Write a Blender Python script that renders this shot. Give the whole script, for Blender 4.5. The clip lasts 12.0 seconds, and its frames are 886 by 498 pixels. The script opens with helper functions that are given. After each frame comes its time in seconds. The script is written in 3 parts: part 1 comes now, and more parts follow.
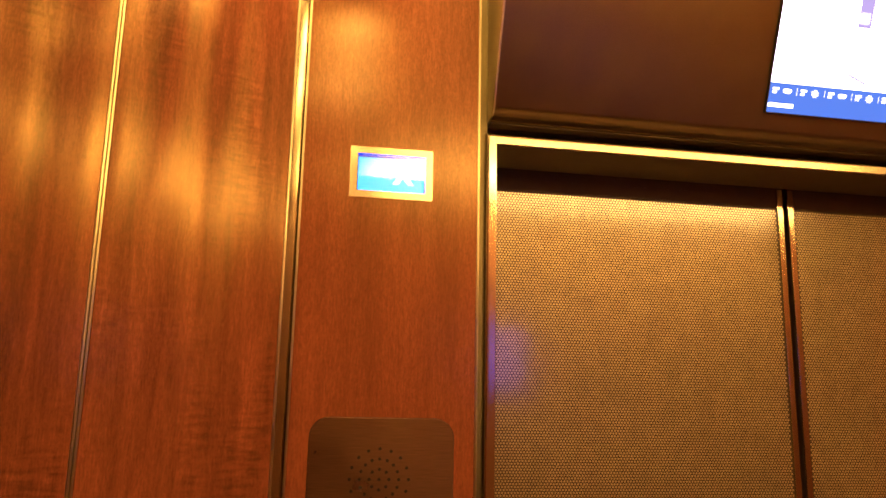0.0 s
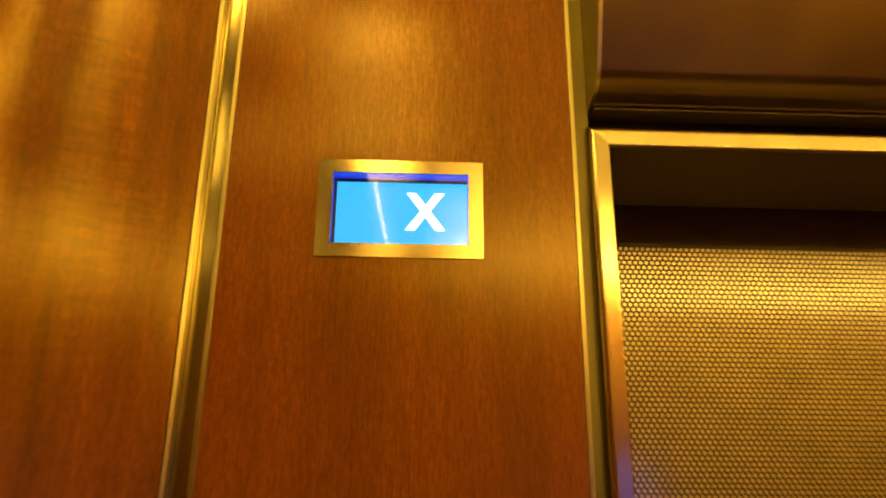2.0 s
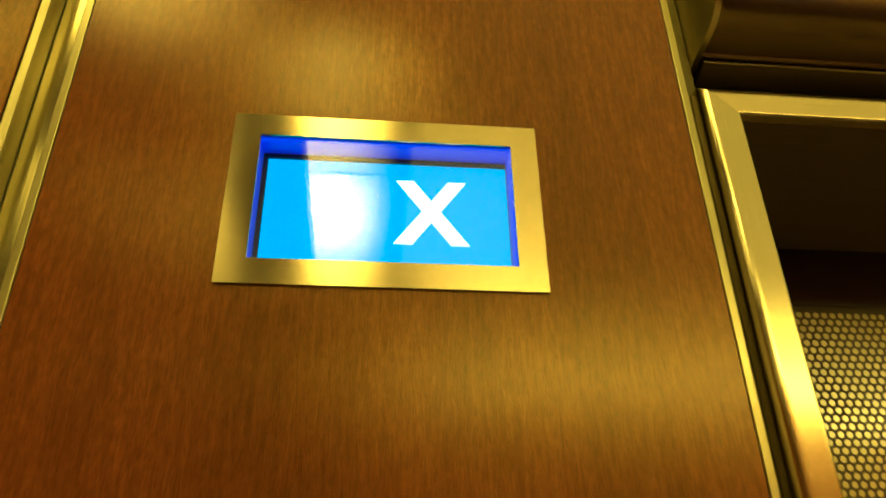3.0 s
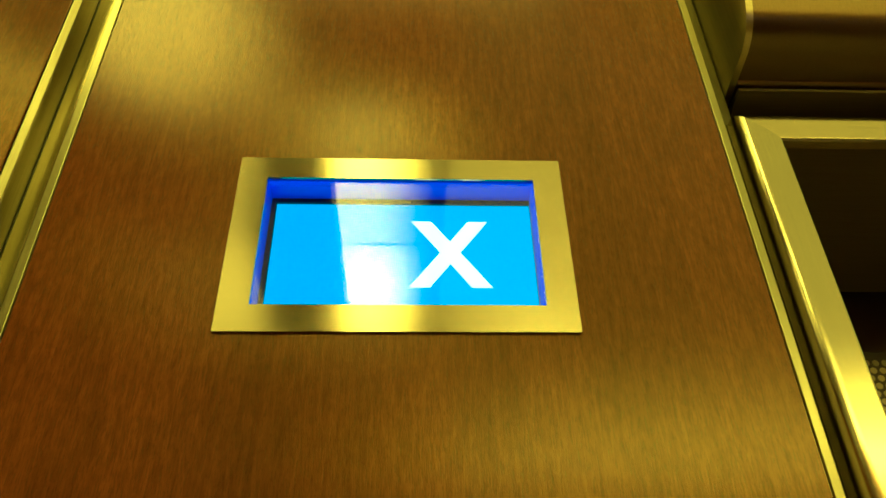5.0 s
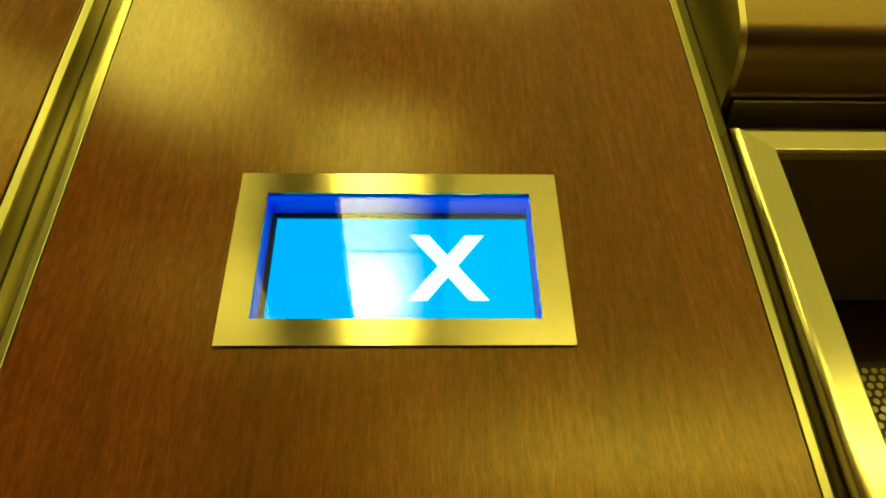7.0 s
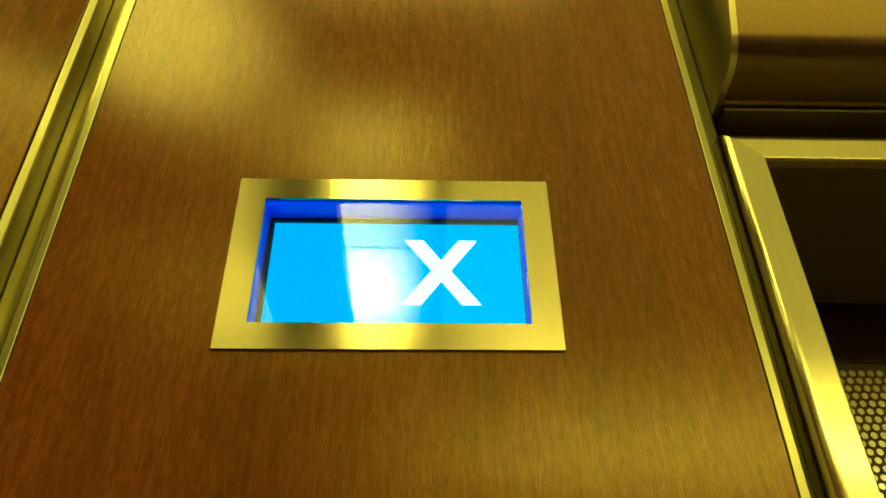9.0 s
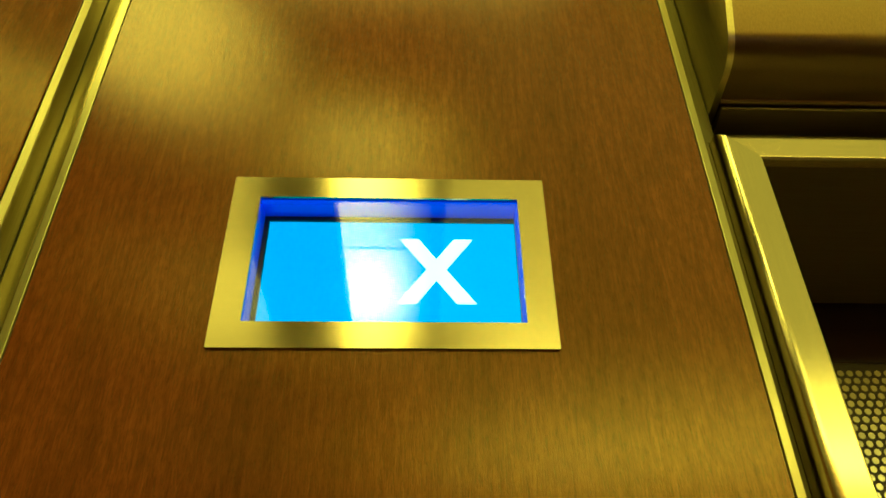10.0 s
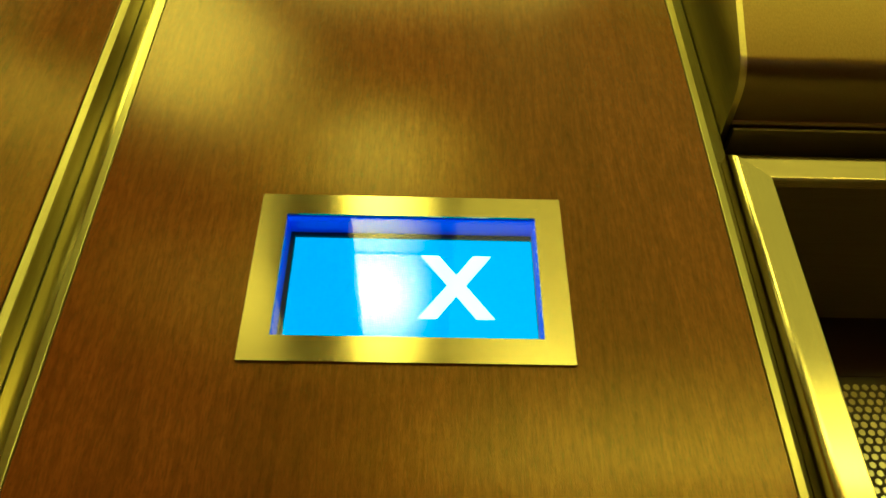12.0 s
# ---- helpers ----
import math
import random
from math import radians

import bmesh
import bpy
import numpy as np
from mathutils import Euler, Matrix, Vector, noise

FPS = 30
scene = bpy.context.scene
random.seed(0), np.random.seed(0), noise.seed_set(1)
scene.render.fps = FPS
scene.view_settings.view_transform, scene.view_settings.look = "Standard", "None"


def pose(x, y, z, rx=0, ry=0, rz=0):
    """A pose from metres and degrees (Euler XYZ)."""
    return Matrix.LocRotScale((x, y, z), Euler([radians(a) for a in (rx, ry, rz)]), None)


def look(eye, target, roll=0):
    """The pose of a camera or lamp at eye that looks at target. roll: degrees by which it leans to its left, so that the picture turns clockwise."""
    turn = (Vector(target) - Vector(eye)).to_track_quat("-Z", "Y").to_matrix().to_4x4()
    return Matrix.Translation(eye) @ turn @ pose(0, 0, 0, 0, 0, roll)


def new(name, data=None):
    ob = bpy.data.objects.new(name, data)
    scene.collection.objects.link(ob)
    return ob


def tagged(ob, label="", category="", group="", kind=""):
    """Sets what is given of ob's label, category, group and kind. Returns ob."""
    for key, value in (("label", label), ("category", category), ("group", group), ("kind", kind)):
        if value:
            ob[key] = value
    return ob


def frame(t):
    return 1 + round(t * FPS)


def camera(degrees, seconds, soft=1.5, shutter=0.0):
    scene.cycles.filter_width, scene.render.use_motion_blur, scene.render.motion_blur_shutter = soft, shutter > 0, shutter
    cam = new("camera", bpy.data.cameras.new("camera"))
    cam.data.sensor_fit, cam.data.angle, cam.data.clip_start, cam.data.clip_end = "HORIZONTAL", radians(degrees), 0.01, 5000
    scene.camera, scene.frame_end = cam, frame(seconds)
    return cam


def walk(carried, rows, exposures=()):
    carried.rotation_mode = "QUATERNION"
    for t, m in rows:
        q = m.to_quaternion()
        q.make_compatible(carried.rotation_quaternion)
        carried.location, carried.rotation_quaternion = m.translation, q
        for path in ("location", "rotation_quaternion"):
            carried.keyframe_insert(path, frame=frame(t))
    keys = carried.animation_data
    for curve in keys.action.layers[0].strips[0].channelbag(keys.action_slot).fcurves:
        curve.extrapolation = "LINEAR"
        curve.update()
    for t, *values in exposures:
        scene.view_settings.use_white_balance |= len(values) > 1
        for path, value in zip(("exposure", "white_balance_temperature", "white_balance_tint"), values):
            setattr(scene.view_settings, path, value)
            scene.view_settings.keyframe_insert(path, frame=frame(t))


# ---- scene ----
cam = camera(59.70, 12.0, soft=1.6, shutter=0.4)
PATH = [
    (0, (-0.1265, -1.2127, 1.6649), (0.0443, -0.2470, 1.8606), 1.19),
    (0.5, (-0.1185, -1.1998, 1.6722), (0.0406, -0.2330, 1.8720), 0.78),
    (1, (-0.1029, -1.0821, 1.7295), (0.0696, -0.1260, 1.9663), -0.28),
    (1.3, (-0.0709, -0.9348, 1.7620), (0.0922, 0.0169, 2.0222), -0.19),
    (1.5, (-0.0331, -0.8406, 1.7607), (0.1001, 0.1091, 2.0442), -0.17),
    (1.6, (-0.0031, -0.7894, 1.7611), (0.0993, 0.1596, 2.0591), 0.04),
    (2, (0.0129, -0.5841, 1.7868), (0.0489, 0.3561, 2.1256), 0.46),
    (2.5, (-0.0269, -0.3813, 1.8390), (0.0600, 0.5348, 2.2304), 0.10),
    (3, (-0.0078, -0.2788, 1.8471), (0.0909, 0.5825, 2.3455), -1.20),
    (3.2, (-0.0149, -0.2643, 1.8541), (0.0766, 0.5872, 2.3704), -1.26),
    (5, (0.0045, -0.2485, 1.8472), (0.0454, 0.5603, 2.4339), -1.28),
    (5.5, (0.0026, -0.2484, 1.8492), (0.0425, 0.5600, 2.4365), -1.06),
    (6, (0.0098, -0.2509, 1.8489), (0.0427, 0.5564, 2.4381), -0.93),
    (6.5, (0.0044, -0.2524, 1.8488), (0.0353, 0.5543, 2.4389), -1.04),
    (7, (0.0080, -0.2548, 1.8476), (0.0407, 0.5512, 2.4386), -1.26),
    (7.5, (0.0100, -0.2540, 1.8466), (0.0443, 0.5534, 2.4356), -1.28),
    (7.7, (0.0127, -0.2573, 1.8478), (0.0484, 0.5508, 2.4358), -1.31),
    (9.5, (0.0103, -0.2643, 1.8472), (0.0411, 0.5473, 2.4305), -0.70),
    (10, (0.0126, -0.2626, 1.8472), (0.0452, 0.5478, 2.4322), -0.81),
    (10.5, (0.0103, -0.2623, 1.8462), (0.0421, 0.5439, 2.4369), -0.50),
    (11, (0.0118, -0.2650, 1.8461), (0.0467, 0.5413, 2.4365), -0.22),
    (11.5, (0.0154, -0.2685, 1.8462), (0.0424, 0.5382, 2.4365), -0.11),
    (12, (0.0059, -0.2764, 1.8461), (0.0306, 0.5339, 2.4316), 0.10),
]
EXPOSURES = [
    (0.0, 1.31, 5900, 61),
    (0.5, 0.98, 6050, 56),
    (1.0, 0.88, 6500, 48),
    (1.5, 0.82, 7200, 31),
    (2.0, 0.60, 7300, 18),
    (2.5, 0.50, 6150, 8),
    (3.0, 0.25, 5300, -16),
    (5.0, 0.13, 4870, -43),
    (12.0, 0.13, 4830, -47),
]
walk(cam, [(t, look(e, g, r)) for t, e, g, r in PATH], EXPOSURES)

# ---- world and lights ----
world = bpy.data.worlds.new("world")
scene.world = world
world.use_nodes = True
world.node_tree.nodes["Background"].inputs[0].default_value = (0.02, 0.015, 0.01, 1)
world.node_tree.nodes["Background"].inputs[1].default_value = 0.2
LAMP = (1.0, 0.62, 0.10)      # warm white of the ceiling lamps
LAMP_POWER = 9.0
EDGE_POWER = 15.5
SIDE_POWER = 0.9
NEAR_SIDE_POWER = 2.6
SPOT_POWER = 9.5

CEILING = 2.5
BACK = -1.62


# ---- materials ----
def material(name):
    m = bpy.data.materials.new(name)
    m.use_nodes = True
    nt = m.node_tree
    bsdf = nt.nodes["Principled BSDF"]
    return m, nt, bsdf


def coords(nt, scale, spread=0.0):
    """Object coordinates, scaled, with an offset that differs from piece to piece."""
    tc = nt.nodes.new("ShaderNodeTexCoord")
    mp = nt.nodes.new("ShaderNodeMapping")
    mp.inputs["Scale"].default_value = scale
    nt.links.new(tc.outputs["Object"], mp.inputs["Vector"])
    if spread:
        info = nt.nodes.new("ShaderNodeObjectInfo")
        mul = nt.nodes.new("ShaderNodeMath")
        mul.operation = "MULTIPLY"
        mul.inputs[1].default_value = spread
        nt.links.new(info.outputs["Random"], mul.inputs[0])
        nt.links.new(mul.outputs[0], mp.inputs["Location"])
    return mp.outputs["Vector"]


def noise_tex(nt, vec, scale, detail=4.0, rough=0.55, distort=0.0):
    n = nt.nodes.new("ShaderNodeTexNoise")
    n.inputs["Scale"].default_value = scale
    n.inputs["Detail"].default_value = detail
    n.inputs["Roughness"].default_value = rough
    n.inputs["Distortion"].default_value = distort
    nt.links.new(vec, n.inputs["Vector"])
    return n.outputs["Fac"]


def ramp(nt, fac, stops):
    r = nt.nodes.new("ShaderNodeValToRGB")
    els = r.color_ramp.elements
    while len(els) < len(stops):
        els.new(0.5)
    for el, (pos, col) in zip(els, stops):
        el.position = pos
        el.color = (*col, 1) if len(col) == 3 else col
    nt.links.new(fac, r.inputs["Fac"])
    return r.outputs["Color"]


def mix(nt, kind, fac, a, b):
    m = nt.nodes.new("ShaderNodeMix")
    m.data_type = "RGBA"
    m.blend_type = kind
    for sock, v in ((m.inputs[0], fac), (m.inputs[6], a), (m.inputs[7], b)):
        if isinstance(v, (int, float)):
            sock.default_value = v
        elif isinstance(v, tuple):
            sock.default_value = (*v, 1)
        else:
            nt.links.new(v, sock)
    return m.outputs[2]


def bump(nt, bsdf, height, strength, distance):
    b = nt.nodes.new("ShaderNodeBump")
    b.inputs["Strength"].default_value = strength
    b.inputs["Distance"].default_value = distance
    nt.links.new(height, b.inputs["Height"])
    nt.links.new(b.outputs["Normal"], bsdf.inputs["Normal"])


def grey(v):
    return (v, v, v)


def wood(name, figured=False):
    """Lacquered mahogany veneer, grain upright; figured: with wavy ribbon figure."""
    m, nt, bsdf = material(name)
    grain = noise_tex(nt, coords(nt, (1.0, 1.0, 0.10), 7.0), 520, 5, 0.65, 0.6)
    band = noise_tex(nt, coords(nt, (1.0, 1.0, 0.08), 5.0), 34, 3, 0.5, 0.3)
    patch = noise_tex(nt, coords(nt, (1.0, 1.0, 0.4), 3.0), 6, 3, 0.5)
    col = ramp(nt, grain, [(0.25, (0.129, 0.0360, 0.0074)), (0.5, (0.180, 0.052, 0.0108)), (0.75, (0.233, 0.069, 0.0148))])
    tone = ramp(nt, band, [(0.3, grey(0.80 if not figured else 0.62)), (0.7, grey(1.12 if not figured else 1.18))])
    col = mix(nt, "MULTIPLY", 0.9, col, tone)
    tone = ramp(nt, patch, [(0.3, grey(0.82)), (0.7, grey(1.12))])
    col = mix(nt, "MULTIPLY", 0.8, col, tone)
    fleck = ramp(nt, noise_tex(nt, coords(nt, (1.0, 1.0, 0.55), 4.0), 330, 3, 0.6), [(0.34, grey(0.74)), (0.66, grey(1.16))])
    col = mix(nt, "MULTIPLY", 0.5, col, fleck)
    pores = noise_tex(nt, coords(nt, (1.0, 1.0, 0.085), 9.0), 3000, 2, 0.6, 0.0)
    dash = ramp(nt, pores, [(0.37, grey(0.50)), (0.46, grey(1.0))])
    col = mix(nt, "MULTIPLY", 0.75, col, dash)
    if figured:
        tilted = nt.nodes.new("ShaderNodeMapping")
        tilted.inputs["Rotation"].default_value = (0, radians(-24), 0)
        tilted.inputs["Scale"].default_value = (1.0, 1.0, 5.5)
        nt.links.new(coords(nt, (1.0, 1.0, 1.0), 4.0), tilted.inputs["Vector"])
        ripple = noise_tex(nt, tilted.outputs["Vector"], 24, 2, 0.45, 0.25)
        where = ramp(nt, noise_tex(nt, coords(nt, (1.0, 1.0, 0.34), 6.0), 9, 3), [(0.48, grey(0.0)), (0.66, grey(0.8))])
        ribs = ramp(nt, ripple, [(0.36, grey(0.62)), (0.62, grey(1.16))])
        col = mix(nt, "MULTIPLY", where, col, ribs)
        streak = ramp(nt, noise_tex(nt, coords(nt, (1.0, 1.0, 0.10), 8.0), 46, 4, 0.6, 1.2), [(0.35, grey(0.72)), (0.62, grey(1.12))])
        col = mix(nt, "MULTIPLY", 0.75, col, streak)
    nt.links.new(col, bsdf.inputs["Base Color"])
    nt.links.new(ramp(nt, pores, [(0.36, grey(0.28)), (0.46, grey(0.165 if figured else 0.188))]), bsdf.inputs["Roughness"])
    if not figured:
        nt.links.new(ramp(nt, pores, [(0.37, grey(0.34)), (0.47, grey(0.62))]), bsdf.inputs["Specular IOR Level"])
    else:
        sheen = noise_tex(nt, coords(nt, (1.0, 1.0, 0.10), 2.6), 17, 2, 0.5)
        nt.links.new(ramp(nt, sheen, [(0.40, grey(0.14)), (0.66, grey(0.85))]), bsdf.inputs["Specular IOR Level"])
    bsdf.inputs["Specular Tint"].default_value = (1.0, 0.70, 0.15, 1)
    bsdf.inputs["Coat Weight"].default_value = 0.04 if figured else 0.15
    bsdf.inputs["Coat Roughness"].default_value = 0.18
    film = nt.nodes.new("ShaderNodeBump")
    film.inputs["Strength"].default_value = 0.10
    film.inputs["Distance"].default_value = 0.0004
    nt.links.new(pores, film.inputs["Height"])
    nt.links.new(film.outputs["Normal"], bsdf.inputs["Coat Normal"])
    bump(nt, bsdf, mix(nt, "MIX", 0.4, pores, grain), 0.30, 0.0004)
    if figured:
        swell = nt.nodes.new("ShaderNodeBump")
        swell.inputs["Strength"].default_value = 1.0
        swell.inputs["Distance"].default_value = 0.0035
        nt.links.new(noise_tex(nt, coords(nt, (1.0, 1.0, 0.14), 2.0), 15, 1, 0.4), swell.inputs["Height"])
        fine = bsdf.inputs["Normal"].links[0].from_node
        nt.links.new(swell.outputs["Normal"], fine.inputs["Normal"])
        nt.links.new(swell.outputs["Normal"], film.inputs["Normal"])
    return m


def brushed(name, base, rough, along="x", contrast=0.10, stretch=0.7, relief=0.03):
    """Brushed metal with fine scratches along x or z, which spread its reflections across the scratches."""
    m, nt, bsdf = material(name)
    sc = (0.02, 1.0, 1.0) if along == "x" else (1.0, 1.0, 0.02)
    fine = noise_tex(nt, coords(nt, sc, 3.0), 1500, 3, 0.6)
    soft = noise_tex(nt, coords(nt, (1, 1, 1), 5.0), 18, 4, 0.55)
    col = ramp(nt, fine, [(0.3, tuple(c * (1 - contrast) for c in base)), (0.7, tuple(min(1, c * (1 + contrast)) for c in base))])
    tone = ramp(nt, soft, [(0.3, grey(0.90)), (0.7, grey(1.05))])
    nt.links.new(mix(nt, "MULTIPLY", 0.7, col, tone), bsdf.inputs["Base Color"])
    bsdf.inputs["Metallic"].default_value = 1.0
    rg = ramp(nt, soft, [(0.3, grey(rough * 0.9)), (0.7, grey(rough * 1.12))])
    nt.links.new(rg, bsdf.inputs["Roughness"])
    bsdf.inputs["Anisotropic"].default_value = stretch
    way = nt.nodes.new("ShaderNodeCombineXYZ")
    way.inputs["Y"].default_value = 1.0
    way.inputs["Z" if along == "x" else "X"].default_value = 1.0
    turn = nt.nodes.new("ShaderNodeVectorTransform")
    turn.vector_type, turn.convert_from, turn.convert_to = "VECTOR", "OBJECT", "WORLD"
    nt.links.new(way.outputs[0], turn.inputs[0])
    nt.links.new(turn.outputs[0], bsdf.inputs["Tangent"])
    bump(nt, bsdf, fine, relief, 0.0004)
    return m


def plain(name, col, rough=0.5, metal=0.0, spec=0.5):
    m, nt, bsdf = material(name)
    n = noise_tex(nt, coords(nt, (1, 1, 1), 2.0), 30, 4)
    nt.links.new(ramp(nt, n, [(0.3, tuple(c * 0.85 for c in col)), (0.7, tuple(min(1, c * 1.1) for c in col))]), bsdf.inputs["Base Color"])
    bsdf.inputs["Roughness"].default_value = rough
    bsdf.inputs["Metallic"].default_value = metal
    bsdf.inputs["Specular IOR Level"].default_value = spec
    return m


def glow(name, col, power):
    m, nt, bsdf = material(name)
    bsdf.inputs["Base Color"].default_value = (0.02, 0.02, 0.02, 1)
    bsdf.inputs["Roughness"].default_value = 0.6
    bsdf.inputs["Specular IOR Level"].default_value = 0.0
    bsdf.inputs["Emission Color"].default_value = (*col, 1)
    bsdf.inputs["Emission Strength"].default_value = power
    return m


def clear_glass(name):
    m, nt, bsdf = material(name)
    bsdf.inputs["Base Color"].default_value = (1, 1, 1, 1)
    bsdf.inputs["Roughness"].default_value = 0.02
    bsdf.inputs["IOR"].default_value = 1.5
    bsdf.inputs["Transmission Weight"].default_value = 1.0
    return m


WOOD = wood("mahogany veneer")
FIGURED = wood("figured mahogany veneer", True)
BRASS = brushed("brushed brass", (0.58, 0.480, 0.265), 0.18, "x", contrast=0.06, stretch=0.85, relief=0.012)
BRASS_UP = brushed("upright brushed brass", (0.52, 0.44, 0.25), 0.16, "z", contrast=0.03, relief=0.0)
GROOVE_BRASS = brushed("plain satin brass", (0.41, 0.355, 0.17), 0.16, "z", stretch=0.2, relief=0.0)
CAP_BRASS = brushed("satin brass end plate", (0.50, 0.44, 0.21), 0.34, "z", stretch=0.1, relief=0.0)
DULL_BRASS = brushed("dull brass", (0.40, 0.35, 0.175), 0.36, "z", relief=0.0)
# darkened brass: the dimness inside the narrow gaps is put into its colour
GAP_BRASS = brushed("gap-shaded satin brass", (0.16, 0.14, 0.06), 0.50, "z", stretch=0.1, relief=0.0)
LIP_BRONZE = brushed("dark lip bronze", (0.16, 0.13, 0.055), 0.48, "x")
SOFFIT = brushed("soffit bronze", (0.17, 0.135, 0.06), 0.50, "x")
BRONZE = brushed("satin bronze", (0.170, 0.118, 0.046), 0.35, "z", relief=0.0)
DARK_BRONZE = brushed("dark bronze", (0.15, 0.105, 0.04), 0.40, "x")
PLATE = brushed("bronze speaker plate", (0.15, 0.080, 0.035), 0.30, "x", contrast=0.22)
DOOR_BASE = plain("blackened bronze sheet", (0.040, 0.024, 0.009), 0.5, 0.2)
DOT = plain("polished brass dots", (0.36, 0.285, 0.11), 0.38, 0.60)
DOT.node_tree.nodes["Principled BSDF"].inputs["Coat Weight"].default_value = 1.0
DOT.node_tree.nodes["Principled BSDF"].inputs["Coat Roughness"].default_value = 0.12
DOT.node_tree.nodes["Principled BSDF"].inputs["Coat IOR"].default_value = 1.9
HOLE = plain("black hole", (0.006, 0.005, 0.004), 0.9)
BLACK = plain("black gasket", (0.012, 0.010, 0.009), 0.5)
BLUE_ACRYLIC = glow("edge-lit deep blue acrylic", (0.01, 0.05, 1.0), 0.11)
BLUE_ACRYLIC.node_tree.nodes["Principled BSDF"].inputs["Base Color"].default_value = (0.08, 0.11, 0.95, 1)
BLUE_ACRYLIC.node_tree.nodes["Principled BSDF"].inputs["Roughness"].default_value = 0.2
BLUE_ACRYLIC.node_tree.nodes["Principled BSDF"].inputs["Specular IOR Level"].default_value = 0.4
SCREEN_BLUE = glow("blue display", (0.0, 0.42, 1.0), 0.98)
SCREEN_WHITE = glow("white display character", (1.0, 1.0, 1.0), 1.5)
for display_glow in (SCREEN_BLUE, SCREEN_WHITE):
    display_glow.node_tree.nodes["Principled BSDF"].inputs["Roughness"].default_value = 0.08
    display_glow.node_tree.nodes["Principled BSDF"].inputs["Specular IOR Level"].default_value = 0.2
RIM_BLUE = glow("bright acrylic rim", (0.0, 0.06, 1.0), 0.75)
GLASS = clear_glass("clear glass")
SPOT_GLOW = glow("downlight lens", LAMP, SPOT_POWER)


def edge_lit(name, col, power, hot, spread, base):
    """A diffuser with its tube along one long edge, dimmer away from it, and brightest round the bulb at hot (x, y)."""
    m = glow(name, col, power)
    nt = m.node_tree
    bsdf = nt.nodes["Principled BSDF"]
    place = coords(nt, (1, 1, 1))
    sep = nt.nodes.new("ShaderNodeSeparateXYZ")
    nt.links.new(place, sep.inputs[0])
    rng = nt.nodes.new("ShaderNodeMapRange")
    rng.interpolation_type = "SMOOTHSTEP"
    rng.inputs["From Min"].default_value = -0.030
    rng.inputs["From Max"].default_value = 0.070
    rng.inputs["To Min"].default_value = power
    rng.inputs["To Max"].default_value = 0.2
    nt.links.new(sep.outputs["X"], rng.inputs["Value"])
    away = nt.nodes.new("ShaderNodeVectorMath")
    away.operation = "DISTANCE"
    away.inputs[1].default_value = (*hot, 0.0)
    nt.links.new(place, away.inputs[0])
    bulb = nt.nodes.new("ShaderNodeMapRange")
    bulb.interpolation_type = "SMOOTHSTEP"
    bulb.inputs["From Min"].default_value = 0.0
    bulb.inputs["From Max"].default_value = spread
    bulb.inputs["To Min"].default_value = 1.3
    bulb.inputs["To Max"].default_value = base
    nt.links.new(away.outputs["Value"], bulb.inputs["Value"])
    times = nt.nodes.new("ShaderNodeMath")
    times.operation = "MULTIPLY"
    nt.links.new(rng.outputs[0], times.inputs[0])
    nt.links.new(bulb.outputs[0], times.inputs[1])
    nt.links.new(times.outputs[0], bsdf.inputs["Emission Strength"])
    return m


EDGE_GLOW = edge_lit("edge-lit lamp panel", LAMP, EDGE_POWER, (-0.022, 0.06), 0.18, 0.30)
ARCH_GLOW = edge_lit("edge-lit arched lamp panel", LAMP, EDGE_POWER, (-0.010, 0.10), 0.19, 0.5)
SIDE_GLOW = glow("soft side lamp panel", LAMP, SIDE_POWER)
SLOT_GLOW = glow("luminous slot", LAMP, 4.5)
# FAINT_GLOW: added fill, gives the bare ceiling over the doors its brightness
FAINT_GLOW = glow("faint ceiling fill glow", LAMP, 0.9)
FRONT_GLOW = glow("front lamp panel", LAMP, 4.0)
DIM_GLOW = glow("dim side lamp panel", LAMP, NEAR_SIDE_POWER)


def broad_lit(name, col, power):
    """A diffuser over a row of tubes along the back wall, fading towards its front and side edges."""
    m = glow(name, col, power)
    nt = m.node_tree
    sep = nt.nodes.new("ShaderNodeSeparateXYZ")
    nt.links.new(coords(nt, (1, 1, 1)), sep.inputs[0])
    level = None
    for axis, lo, hi, low, high in (("X", -0.94, -0.72, 0.10, 1.0), ("Y", 0.30, 0.18, 0.15, 0.42), ("Y", 0.08, -0.22, 1.0, 4.3)):
        rng = nt.nodes.new("ShaderNodeMapRange")
        rng.interpolation_type = "SMOOTHSTEP"
        for key, value in (("From Min", lo), ("From Max", hi), ("To Min", low), ("To Max", high)):
            rng.inputs[key].default_value = value
        nt.links.new(sep.outputs[axis], rng.inputs["Value"])
        times = nt.nodes.new("ShaderNodeMath")
        times.operation = "MULTIPLY"
        nt.links.new(rng.outputs[0], times.inputs[0])
        if level is None:
            times.inputs[1].default_value = power
        else:
            nt.links.new(level, times.inputs[1])
        level = times.outputs[0]
    nt.links.new(level, nt.nodes["Principled BSDF"].inputs["Emission Strength"])
    return m


